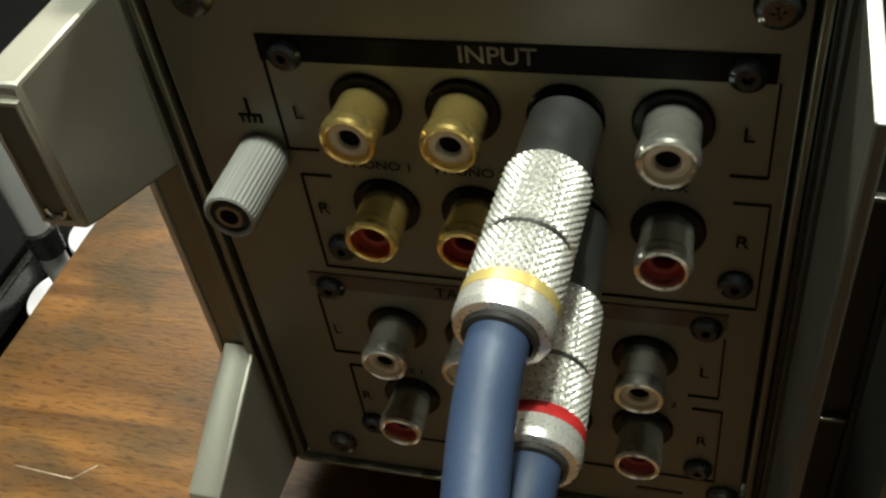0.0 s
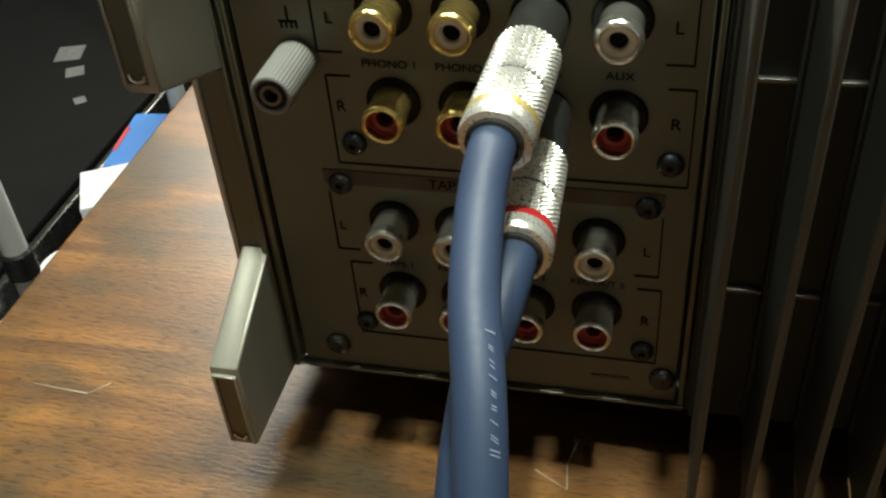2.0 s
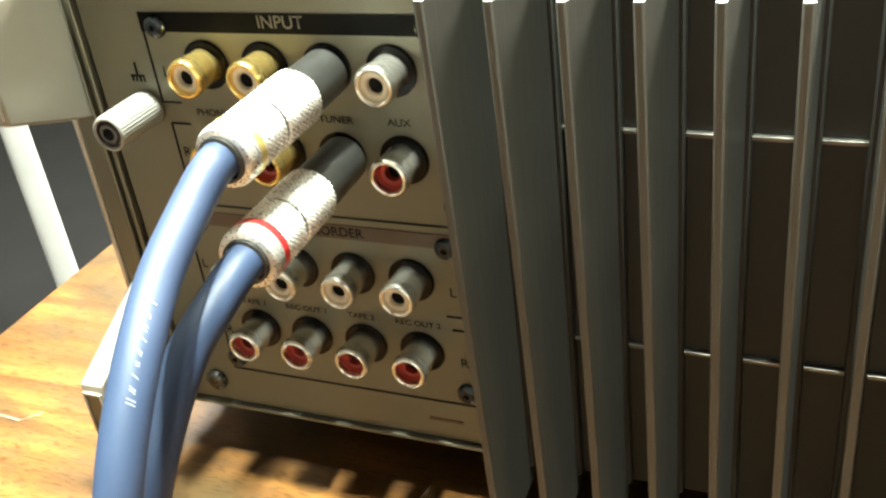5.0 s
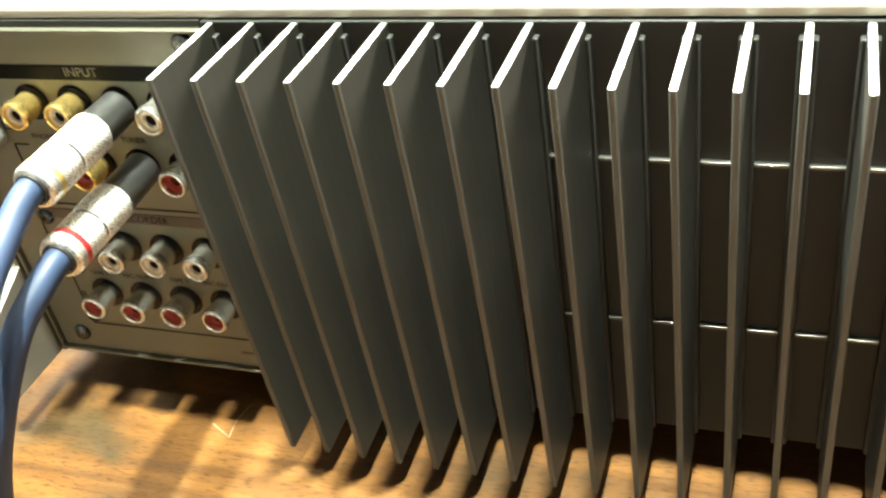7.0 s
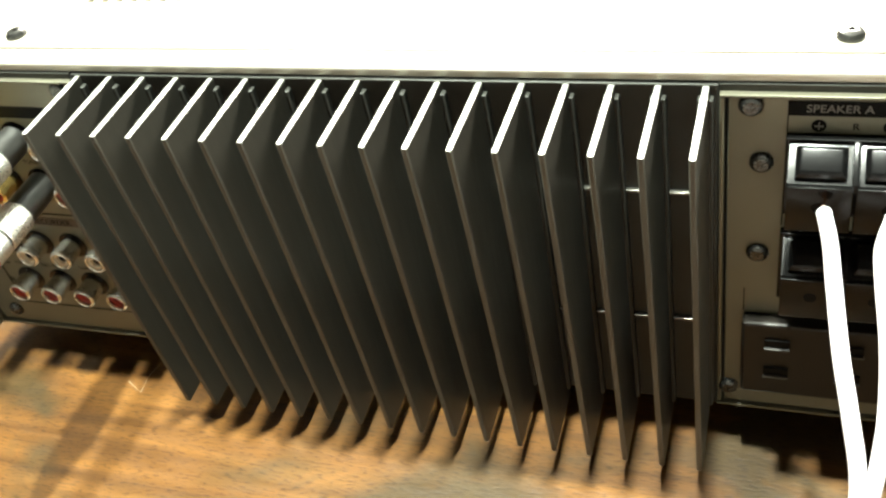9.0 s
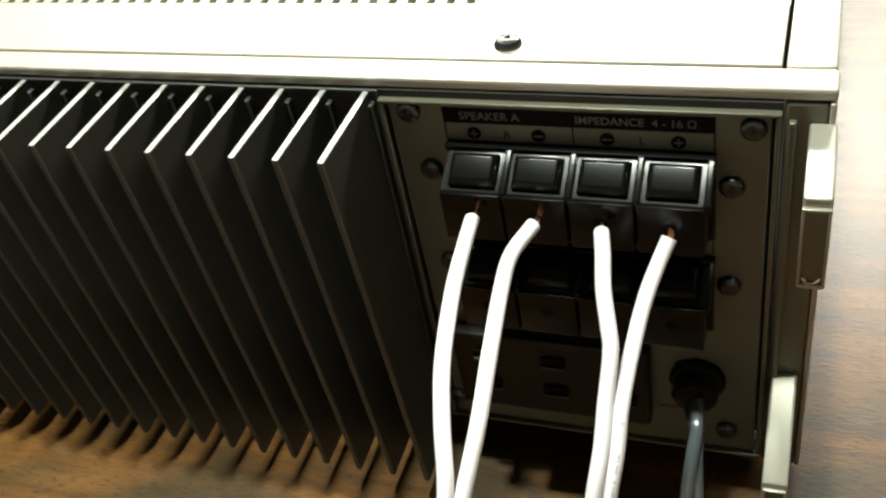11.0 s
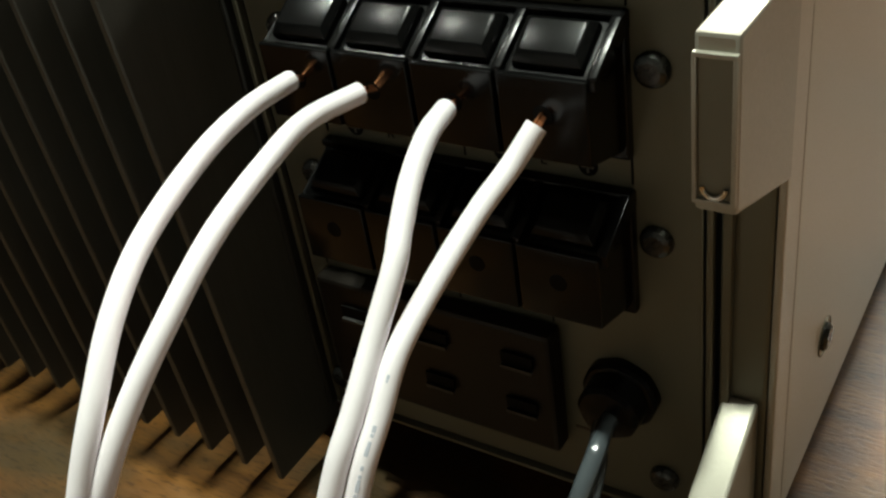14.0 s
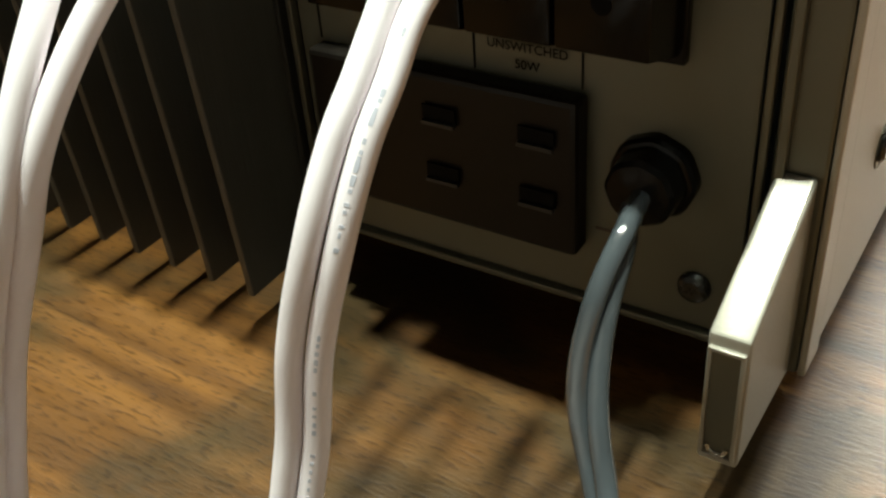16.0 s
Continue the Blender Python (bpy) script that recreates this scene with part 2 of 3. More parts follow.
def prism(bm, outline, x0, x1, bevel=0.0):
    """A solid with the same (y, z) outline from x0 to x1."""
    a = [bm.verts.new((x0, y, z)) for y, z in outline]
    b2 = [bm.verts.new((x1, y, z)) for y, z in outline]
    faces = [bm.faces.new(a), bm.faces.new(b2[::-1])]
    for i in range(len(a)):
        j = (i + 1) % len(a)
        faces.append(bm.faces.new((a[j], a[i], b2[i], b2[j])))
    if bevel:
        es = list({e for f in faces for e in f.edges})
        bmesh.ops.bevel(bm, geom=es, offset=bevel, segments=2, affect="EDGES", profile=0.5)
    return bm


def lettering(words, size, at, mat, parent, bold=0.0, wide=1.0):
    """Flat printed words on a surface that faces the camera side (-y), centred at a place."""
    cu = bpy.data.curves.new("lettering", "FONT")
    cu.body, cu.size, cu.align_x, cu.align_y, cu.offset = words, size, "CENTER", "CENTER", bold
    tmp = bpy.data.objects.new("lettering", cu)
    me = bpy.data.meshes.new_from_object(tmp)
    bpy.data.objects.remove(tmp)
    me.transform(Matrix.Translation(at) @ Matrix.Rotation(radians(90), 4, "X") @ Matrix.Diagonal((wide, 1, 1, 1)))
    me.materials.append(mat)
    ob = new("lettering", me)
    return hang(ob, parent)


# ---- the room: unseen walls and ceiling, added to bounce fill light ----
def structure(name, bm, mat, label, category):
    ob = new(name, link_mesh(name, bm, mat))
    return tagged(ob, label, category, "", "structure")


structure("floor", boxed(-2.6, 2.6, -2.2, 2.6, -0.78, -0.72), FLOOR, "dark carpeted floor below the table", "floor")
structure("ceiling", boxed(-2.6, 2.6, -2.2, 2.6, 2.75, 2.80), WALL, "unseen pale ceiling added to bounce light", "ceiling")
structure("wall_north", boxed(-2.6, 2.6, 2.6, 2.7, -0.72, 2.75), WALL, "unseen pale wall added to bounce light", "wall")
structure("wall_south", boxed(-2.6, 2.6, -2.3, -2.2, -0.72, 2.75), WALL, "unseen pale wall added to bounce light", "wall")
structure("wall_west", boxed(-2.7, -2.6, -2.2, 2.6, -0.72, 2.75), WALL, "unseen pale wall added to bounce light", "wall")
structure("wall_east", boxed(2.6, 2.7, -2.2, 2.6, -0.72, 2.75), WALL, "unseen pale wall added to bounce light", "wall")

# ---- table ----
table = thing("table", (0.3, 0.1, -0.72), "varnished brown wooden table with mottled grey stains", "table")
part("tabletop", boxed(-0.318, 1.1, -0.55, 0.75, -0.03, 0.0, bevel=0.0012), WOOD, table)
for lx in (-0.26, 1.04):
    for ly in (-0.49, 0.69):
        part("leg", boxed(lx - 0.025, lx + 0.025, ly - 0.025, ly + 0.025, -0.72, -0.03, bevel=0.003), WOOD, table)

# worn scratches in the varnish
b = bmesh.new()
for (xa, ya), (xb, yb) in (((-0.130, -0.001), (-0.132, -0.010)), ((-0.132, -0.010), (-0.131, -0.018)), ((-0.131, -0.018), (-0.140, -0.013)),
                           ((-0.291, -0.007), (-0.273, -0.008)), ((-0.273, -0.008), (-0.268, -0.003))):
    d = Vector((xb - xa, yb - ya, 0)).normalized()
    n = Vector((-d.y, d.x, 0)) * 0.00024
    p, q = Vector((xa, ya, 0.00003)), Vector((xb, yb, 0.00003))
    b.faces.new([b.verts.new(v) for v in (p + n * 0.3, p - n * 0.3, q - n, q + n)])
tagged(part("scratch", b, SCRATCH, table, "pale worn scratches"), kind="stuff")

# ---- amplifier ----
TOP = 0.152
amp = thing("amplifier", (0, 0.18, 0), "champagne metal stereo amplifier seen from its rear, on the table", "amplifier")
FRONT = 0.36

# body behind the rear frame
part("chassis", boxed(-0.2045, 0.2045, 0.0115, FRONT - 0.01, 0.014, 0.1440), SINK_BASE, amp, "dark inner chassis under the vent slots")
part("bottom_plate", boxed(-0.205, 0.205, 0.004, FRONT - 0.01, 0.0115, 0.0135), POST, amp)
for fx in (-0.17, 0.17):
    for fy in (0.05, 0.31):
        part("foot", turned([(0, 0), (0.014, 0), (0.016, 0.003), (0.016, 0.0113), (0, 0.0113)], at=(fx, fy, 0), axis=(0, 0, 1)), DULL_BLACK, amp)
for s in (-1, 1):
    b = boxed(s * 0.2065 if s > 0 else -0.2180, 0.2180 if s > 0 else -0.2065, 0.0110, FRONT, 0.014, TOP, bevel=0.0009)
    side = part("side_panel", b, CHAMPAGNE, amp)
    x = s * 0.2180
    part("screw_recess", turned([(0.0048, 0.0003), (0.0048, -0.0001), (0.0036, -0.0002), (0, -0.0002)], at=(x, 0.040, 0.043), axis=(s, 0, 0)), POST, side)
    part("screw", turned([(0.0034, 0), (0.0034, 0.0007), (0.0026, 0.0014), (0.001, 0.0014), (0.0008, 0.0006), (0, 0.0006)], at=(x, 0.040, 0.043), axis=(s, 0, 0)), SCREW_GREY, side)
part("front_panel", boxed(-0.2165, 0.2165, FRONT + 0.0005, FRONT + 0.012, 0.012, 0.154, bevel=0.001), CHAMPAGNE, amp)

# top cover: plain borders and a field of vent slats
SLOT_Y, SLOT_LEN, PITCH, SLOT_X = 0.0405, 0.055, 0.0061, 0.119
cover = part("top_cover", boxed(-0.2055, 0.2055, 0.0112, SLOT_Y, 0.1485, TOP, bevel=0.0005), CHAMPAGNE, amp, "pale champagne top cover with a row of vent slots")
b = boxed(-0.2055, 0.2055, SLOT_Y + SLOT_LEN, FRONT, 0.1485, TOP, bevel=0.0005)
box(b, -0.2055, -SLOT_X - 0.0015, SLOT_Y, SLOT_Y + SLOT_LEN, 0.1485, TOP)
box(b, SLOT_X + 0.0015, 0.2055, SLOT_Y, SLOT_Y + SLOT_LEN, 0.1485, TOP)
part("cover_field", b, CHAMPAGNE, amp)
slat = bmesh.new()
box(slat, -0.0016, 0.0016, 0, SLOT_LEN, -0.0035, 0.0)
slat_mesh = link_mesh("slat", slat, CHAMPAGNE)
for i in range(40):
    x = -SLOT_X + PITCH * (i + 0.5)
    if x < SLOT_X:
        placed("slat", slat_mesh, (x, SLOT_Y, TOP), cover)


def screw_mesh(name, r, h, mat, cross=True):
    """Pan-head screw that sticks out along -y, with a cross recess."""
    b = turned([(r, 0), (r, h * 0.35), (r * 0.86, h * 0.75), (r * 0.6, h), (r * 0.28, h), (r * 0.2, h * 0.55), (0, h * 0.55)], n=24)
    if cross:
        for a in (0.5, 2.07):
            m = Matrix.Rotation(a, 4, "Y")
            vs = bmesh.ops.create_cube(b, size=1.0, matrix=m @ Matrix.Translation((0, -h * 0.93, 0)) @ Matrix.Diagonal((r * 1.05, h * 0.2, r * 0.2, 1)))
    return link_mesh(name, b, mat)


PAN_BLACK = screw_mesh("screw", 0.0029, 0.0019, SCREW_BLACK, False)
PAN_GREY = screw_mesh("screw", 0.0033, 0.0021, SCREW_GREY)
for sx in (-0.136, 0.136):
    part("cover_screw", turned([(0.0038, 0), (0.0038, 0.0008), (0.003, 0.0018), (0.0018, 0.0022), (0.0010, 0.0022), (0.0007, 0.0012), (0, 0.0012)], at=(sx, 0.0185, TOP), axis=(0, 0, 1)), SCREW_GREY, amp)

# rear frame: top rail, two end posts and a bottom rail
rail = part("rear_rail", boxed(-0.2185, 0.2185, 0.0010, 0.0102, 0.1488, TOP, bevel=0.0009), CHAMPAGNE, amp)
for s in (-1, 1):
    xs = sorted((s * 0.2072, s * 0.2168))
    post = part("rear_post", boxed(xs[0], xs[1], 0.0008, 0.0102, 0.0130, 0.1484, bevel=0.0008), POST, amp)
    xs = sorted((s * 0.2169, s * 0.2184))
    part("frame_return", boxed(xs[0], xs[1], 0.0006, 0.0098, 0.0130, 0.1484, bevel=0.0005), CHAMPAGNE, post, "pale champagne outer edge")
    xs = sorted((s * 0.2082, s * 0.2100))
    part("post_rib", boxed(xs[0], xs[1], -0.0012, 0.0008, 0.0160, 0.1440, bevel=0.0004), POST, post)


def bumper(s, outline, slot):
    """Stand-off at a rear corner, with a long pocket in its end and a bright arc added as its glint."""
    xs = ((0.2128, 0.2190) if outline[0][1] > 0.1 else (0.2084, 0.2154)) if s > 0 else (-0.2160, -0.2086)
    ob = part("rear_bumper", prism(bmesh.new(), outline, xs[0], xs[1], bevel=0.0007), BUMPER, amp, "pale metal stand-off at a rear corner")
    xc, yf = (xs[0] + xs[1]) / 2, min(p[0] for p in outline)
    b = bmesh.new()
    for z0, z1, x0, x1 in ((slot[0], slot[1], xc - 0.0031, xc - 0.0024), (slot[0], slot[1], xc + 0.0024, xc + 0.0031)):
        box(b, x0, x1, yf - 0.0009, yf + 0.0001, z0, z1, bevel=0.0002)
    for z in (slot[0], slot[1]):
        box(b, xc - 0.0031, xc + 0.0031, yf - 0.0009, yf + 0.0001, z - 0.0004, z + 0.0004, bevel=0.0002)
    part("pocket_rim", b, BUMPER, ob)
    # flat plate in a darker metal; the pocket's shade is in its colour
    part("pocket", boxed(xc - 0.0024, xc + 0.0024, yf - 0.0003, yf + 0.0002, slot[0], slot[1]), POST, ob)
    # nickel arc stands in for the bright crescent on the pocket's rounded end
    arc = [Vector((xc + 0.0017 * math.cos(a), yf - 0.0005, slot[0] + 0.0024 + 0.0017 * math.sin(a))) for a in (math.pi * (1 + k / 10) for k in range(11))]
    part("pocket_glint", tube(bmesh.new(), arc, 0.00045, 10), NICKEL, ob, "bright arc added as the glint on the pocket end")


for s in (-1, 1):
    bumper(s, [(0.0006, 0.1434), (0.0006, 0.1065), (-0.0275, 0.1165), (-0.0275, 0.1434)], (0.1185, 0.1405))
    bumper(s, [(0.0006, 0.0560), (0.0006, 0.0140), (-0.0285, 0.0140), (-0.0285, 0.0415)], (0.0160, 0.0390))

# heat sink
sink = part("heat_sink", boxed(-0.1040, 0.1040, 0.0002, 0.0100, 0.0150, 0.1484, bevel=0.0004), SINK_BASE, amp, "black finned heat sink between the two rear panels")
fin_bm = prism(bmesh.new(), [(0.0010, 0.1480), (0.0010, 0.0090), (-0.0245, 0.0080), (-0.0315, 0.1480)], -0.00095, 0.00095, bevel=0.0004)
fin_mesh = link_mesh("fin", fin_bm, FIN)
# upward faces get a paler metal; the light on the fin tops is in the colour
fin_mesh.materials.append(FIN_TOP_LIT)
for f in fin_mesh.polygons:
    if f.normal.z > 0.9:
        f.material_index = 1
rib_mesh = link_mesh("rib", boxed(-0.0022, 0.0022, -0.0022, 0.0011, 0.0155, 0.1450, bevel=0.0005), SINK_BASE)
# short metal bars stand in for highlights along the base plate's seams
bar_mesh = link_mesh("seam_glint_bar", boxed(-0.0042, 0.0042, -0.0012, 0.0011, -0.0005, 0.0005, bevel=0.0003), SEAM_GLINT)
for i in range(17):
    x = (i - 8) * 0.0126
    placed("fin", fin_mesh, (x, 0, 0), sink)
    placed("rib", rib_mesh, (x, 0, 0), sink)
    if i < 16:
        for z in (0.1112, 0.0577):
            placed("seam_glint_bar", bar_mesh, (x + 0.0063, 0, z), sink)


# rear panels
def rear_panel(name, x0, x1, label):
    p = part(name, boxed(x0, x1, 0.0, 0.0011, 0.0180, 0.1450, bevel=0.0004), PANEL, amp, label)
    b = bmesh.new()
    part("panel_header", boxed(x0 - 0.0022, x1 + 0.0022, 0.0004, 0.0060, 0.1452, 0.1486), SINK_BASE, p)
    w = 0.0011
    box(b, x0 - 0.0022, x1 + 0.0022, -0.0016, 0.0009, 0.1454, 0.1454 + w, bevel=0.0004)
    box(b, x0 - 0.0022, x1 + 0.0022, -0.0016, 0.0009, 0.0166, 0.0166 + w, bevel=0.0004)
    box(b, x0 - 0.0022, x0 - 0.0008, -0.0012, 0.0009, 0.0180, 0.1452, bevel=0.0004)
    box(b, x1 + 0.0008, x1 + 0.0022, -0.0012, 0.0009, 0.0180, 0.1452, bevel=0.0004)
    part("panel_border", b, POST, p)
    return p


def strip(bm, x0, x1, z0, z1, proud=0.0003):
    return box(bm, x0, x1, -proud, 0.0001, z0, z1)


def printed(parent, x0, x1, z0, z1):
    return part("printed_line", strip(bmesh.new(), x0, x1, z0, z1), PRINT, parent)


inp = rear_panel("input_panel", -0.2045, -0.1065, "champagne input panel, darkened for shade, with printed black legends")
W = 0.00035
b = bmesh.new()
strip(b, -0.1872, -0.1100, 0.1300, 0.1347)
part("title_band", b, PRINT, inp, "black printed title band")
b = bmesh.new()
strip(b, -0.1903, -0.1128, 0.0780, 0.0819)
part("title_band", b, PRINT_BROWN, inp, "brown printed title band")
for x0, s, z0, z1, zz in ((-0.1868, 1, 0.1122, 0.1300, 0.1122), (-0.1095, -1, 0.1130, 0.1300, 0.1130),
                          (-0.1858, 1, 0.0842, 0.1066, 0.1066), (-0.1086, -1, 0.0842, 0.1076, 0.1076),
                          (-0.1895, 1, 0.0585, 0.0755, 0.0585), (-0.1130, -1, 0.0585, 0.0755, 0.0585),
                          (-0.1870, 1, 0.0310, 0.0545, 0.0545), (-0.1120, -1, 0.0310, 0.0545, 0.0545)):
    printed(inp, x0 - W / 2, x0 + W / 2, z0, z1)
    xs = sorted((x0, x0 + s * 0.0055))
    printed(inp, xs[0], xs[1], zz - W / 2, zz + W / 2)
printed(inp, -0.1858, -0.1086, 0.0842 - W, 0.0842)
printed(inp, -0.1870, -0.1120, 0.0310 - W, 0.0310)
b = bmesh.new()
gx, gz = -0.1922, 0.1190
strip(b, gx - 0.0002, gx + 0.0002, gz, gz + 0.0032)
strip(b, gx - 0.0020, gx + 0.0020, gz - 0.0004, gz)
for k in range(4):
    strip(b, gx - 0.0017 + k * 0.0011, gx - 0.0013 + k * 0.0011, gz - 0.0017, gz - 0.0004)
part("earth_symbol", b, PRINT, inp)
TY = -0.0004
lettering("INPUT", 0.0042, (-0.1491, TY, 0.1326), PRINT_PALE, inp, 0.00004)
lettering("TAPE RECORDER", 0.0036, (-0.1515, TY, 0.0799), PRINT, inp, 0.00004)
COLS, TAPE = (-0.1712, -0.1553, -0.1394, -0.1236), (-0.1745, -0.1586, -0.1426, -0.1267)
for x, w in zip(COLS, ("PHONO 1", "PHONO 2", "TUNER", "AUX")):
    lettering(w, 0.0025, (x, TY, 0.1100), PRINT, inp, 0.00003, 1.1)
for x, w in zip(TAPE, ("TAPE 1", "REC OUT 1", "TAPE 2", "REC OUT 2")):
    lettering(w, 0.0023, (x, TY, 0.0552), PRINT, inp, 0.00003, 1.1)
for x, z, w in ((-0.1832, 0.1200, "L"), (-0.1129, 0.1209, "L"), (-0.1832, 0.0990, "R"), (-0.1121, 0.0995, "R"),
                (-0.1874, 0.0658, "L"), (-0.1160, 0.0658, "L"), (-0.1850, 0.0446, "R"), (-0.1153, 0.0446, "R")):
    lettering(w, 0.0037, (x, TY, z), PRINT, inp, 0.00004)
b = bmesh.new()
strip(b, -0.1275, -0.1180, 0.0240, 0.0248)
part("small_print", b, PRINT_BROWN, inp)
for x, z in ((-0.1828, 0.1314), (-0.1139, 0.1316), (-0.1814, 0.0897), (-0.1124, 0.0899), (-0.1863, 0.0783), (-0.1163, 0.0783), (-0.1850, 0.0350), (-0.1154, 0.0350)):
    placed("screw", PAN_BLACK, (x, 0, z), inp)
for x, z in ((-0.1957, 0.1410), (-0.1110, 0.1422), (-0.1943, 0.0254), (-0.1100, 0.0260)):
    placed("screw", PAN_GREY, (x, 0, z), inp)

# phono sockets
R = 0.0046
BARREL = [(R * 0.94, 0), (R * 0.94, 0.0066), (R * 0.96, 0.0070), (R * 1.02, 0.0075), (R * 1.03, 0.0085), (R * 1.00, 0.0093), (R * 0.93, 0.0098), (R * 0.84, 0.0100), (R * 0.76, 0.0098), (R * 0.71, 0.0092), (R * 0.70, 0.0070)]
barrel_gold = link_mesh("barrel", turned(BARREL), GOLD)
barrel_nickel = link_mesh("barrel", turned(BARREL), NICKEL)
INNER = [(R * 0.71, 0.0088), (R * 0.5, 0.0092), (R * 0.42, 0.0089), (R * 0.40, 0.0076), (0, 0.0076)]
inner_white = link_mesh("insulator", turned(INNER, n=24), IVORY)
inner_red = link_mesh("insulator", turned([(R * 0.71, 0.0084), (R * 0.58, 0.0074), (R * 0.42, 0.0072), (R * 0.40, 0.0045), (0, 0.0045)], n=24), RED)
# black discs inside the bores; the dark depth of the holes is in their colour
hole_mesh = link_mesh("contact_hole_shade", turned([(R * 0.38, 0.0054), (0, 0.0054)], n=20), PRINT)
hole_white = link_mesh("contact_hole_shade", turned([(R * 0.385, 0.0080), (0, 0.0079)], n=20), PRINT)
collar_mesh = link_mesh("collar", turned([(0.0060, 0.0), (0.0060, 0.0006), (0.0057, 0.0009), (R * 0.89, 0.0009)]), BLACK)


def socket(x, z, barrel, inner):
    label = ("gold-plated" if barrel is barrel_gold else "nickel-plated") + " phono socket with a " + ("white" if inner is inner_white else "red") + " insert"
    j = placed("phono_socket", barrel, (x, 0, z), amp, label)
    placed("insulator", inner, (x, 0, z), j)
    placed("contact_hole_shade", hole_white if inner is inner_white else hole_mesh, (x, 0, z), j)
    placed("collar", collar_mesh, (x, 0, z), j)


for i, x in enumerate(COLS):
    m = barrel_gold if i < 2 else barrel_nickel
    socket(x, 0.1222, m, inner_white)
    socket(x, 0.1009, m, inner_red)
for x in TAPE:
    socket(x, 0.0682, barrel_nickel, inner_white)
    socket(x, 0.0466, barrel_nickel, inner_red)

# earth post
ex, ez = -0.1915, 0.1105
post = part("earth_post", turned([(0.0045, 0.0004), (0.0045, 0.0150), (0.0043, 0.0161), (0.0039, 0.0163), (0.0034, 0.0159)], at=(ex, 0, ez), n=144,
                                 wave=lambda a: 1.0 + 0.014 * math.sin(36 * a)), POST_GREY, amp, "grey fluted earth terminal knob")
part("knob_end", turned([(0.0035, 0.0157), (0.0033, 0.0150), (0.0028, 0.0152), (0.0023, 0.0161), (0.0016, 0.0161), (0.0014, 0.0130), (0, 0.0130)], at=(ex, 0, ez), n=28), DARK_CHROME, post)

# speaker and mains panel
spk = rear_panel("speaker_panel", 0.1065, 0.2045, "champagne speaker panel, darkened for shade, with printed legends")
for x, z in ((0.1124, 0.1426), (0.2004, 0.1415), (0.1962, 0.0274), (0.1080, 0.0262)):
    placed("screw", PAN_GREY, (x, 0, z), spk)
for z in (0.1236, 0.0894):
    for x in (0.1156, 0.1958):
        placed("screw", PAN_GREY, (x, 0, z), spk)
for zo in (0.0, -0.0335):
    b = bmesh.new()
    strip(b, 0.1217, 0.1916, 0.1395 + zo, 0.1441 + zo)
    part("title_band", b, PRINT, spk, "black printed title band")
    printed(spk, 0.1565 - W, 0.1565, 0.1342 + zo, 0.1395 + zo)
    printed(spk, 0.1916 - W, 0.1916, 0.1342 + zo, 0.1395 + zo)
    printed(spk, 0.1217, 0.1217 + W, 0.1342 + zo, 0.1395 + zo)
    lettering("SPEAKER " + ("A" if zo == 0 else "B"), 0.0034, (0.1345, TY, 0.1418 + zo), PRINT_PALE, spk, 0.00003)
    lettering("IMPEDANCE  4 - 16 \u03a9", 0.0032, (0.1722, TY, 0.1418 + zo), PRINT_PALE, spk, 0.00003)
    for x, sign in ((0.1297, "+"), (0.1472, "-"), (0.1650, "-"), (0.1828, "+")):
        b = turned([(0.0019, 0.0), (0.0019, 0.0003), (0, 0.0003)], at=(x, 0, 0.1363 + zo), n=24)
        part("polarity_mark", b, PRINT, spk)
        b = bmesh.new()
        box(b, x - 0.0012, x + 0.0012, -0.0005, -0.0003, 0.1361 + zo, 0.1365 + zo)
        if sign == "+":
            box(b, x - 0.0002, x + 0.0002, -0.0005, -0.0003, 0.1351 + zo, 0.1375 + zo)
        part("polarity_sign", b, PRINT_PALE, spk)
    lettering("R", 0.0030, (0.1388, TY, 0.1363 + zo), PRINT, spk, 0.00004)
    lettering("L", 0.0030, (0.1738, TY, 0.1363 + zo), PRINT, spk, 0.00004)

BW = 0.0172
# one terminal: a block with a level lip along its front edge and a slope behind it, low side ridges, and a raised square key on the slope
unit_bm = prism(bmesh.new(), [(0.0, 0.0100), (-0.0030, 0.0100), (-0.0130, 0.0040), (-0.0133, 0.0047), (-0.0148, 0.0047), (-0.0148, -0.0105), (0.0, -0.0150)], -BW / 2 + 0.0004, BW / 2 - 0.0004, bevel=0.00035)
unit_mesh = link_mesh("terminal", unit_bm, BLACK)
key_bm = bmesh.new()
rows_k = []
for hw, d0, d1, up in ((0.0066, -0.0048, 0.0048, -0.0010), (0.0064, -0.0046, 0.0046, 0.0012), (0.0053, -0.0032, 0.0035, 0.0028), (0.0051, -0.0030, 0.0033, 0.0029)):
    rows_k.append([key_bm.verts.new(v) for v in ((-hw, d0, up), (hw, d0, up), (hw, d1, up), (-hw, d1, up))])
for a, b in zip(rows_k, rows_k[1:]):
    for k in range(4):
        key_bm.faces.new((a[k], a[(k + 1) % 4], b[(k + 1) % 4], b[k]))
key_bm.faces.new(rows_k[-1])
bmesh.ops.bevel(key_bm, geom=[e for e in key_bm.edges if not e.is_boundary], offset=0.0003, segments=2, affect="EDGES", profile=0.5)
key_bm.transform(Matrix.Translation((0, -0.0078, 0.0071)) @ Matrix.Rotation(radians(33), 4, "X"))
key_mesh = link_mesh("push_key", key_bm, BLACK)
wall_mesh = link_mesh("divider", prism(bmesh.new(), [(0.0, 0.0112), (-0.0032, 0.0112), (-0.0138, 0.0052), (-0.0138, 0.0025), (0.0, 0.0080)], -0.0009, 0.0009, bevel=0.0003), BLACK)
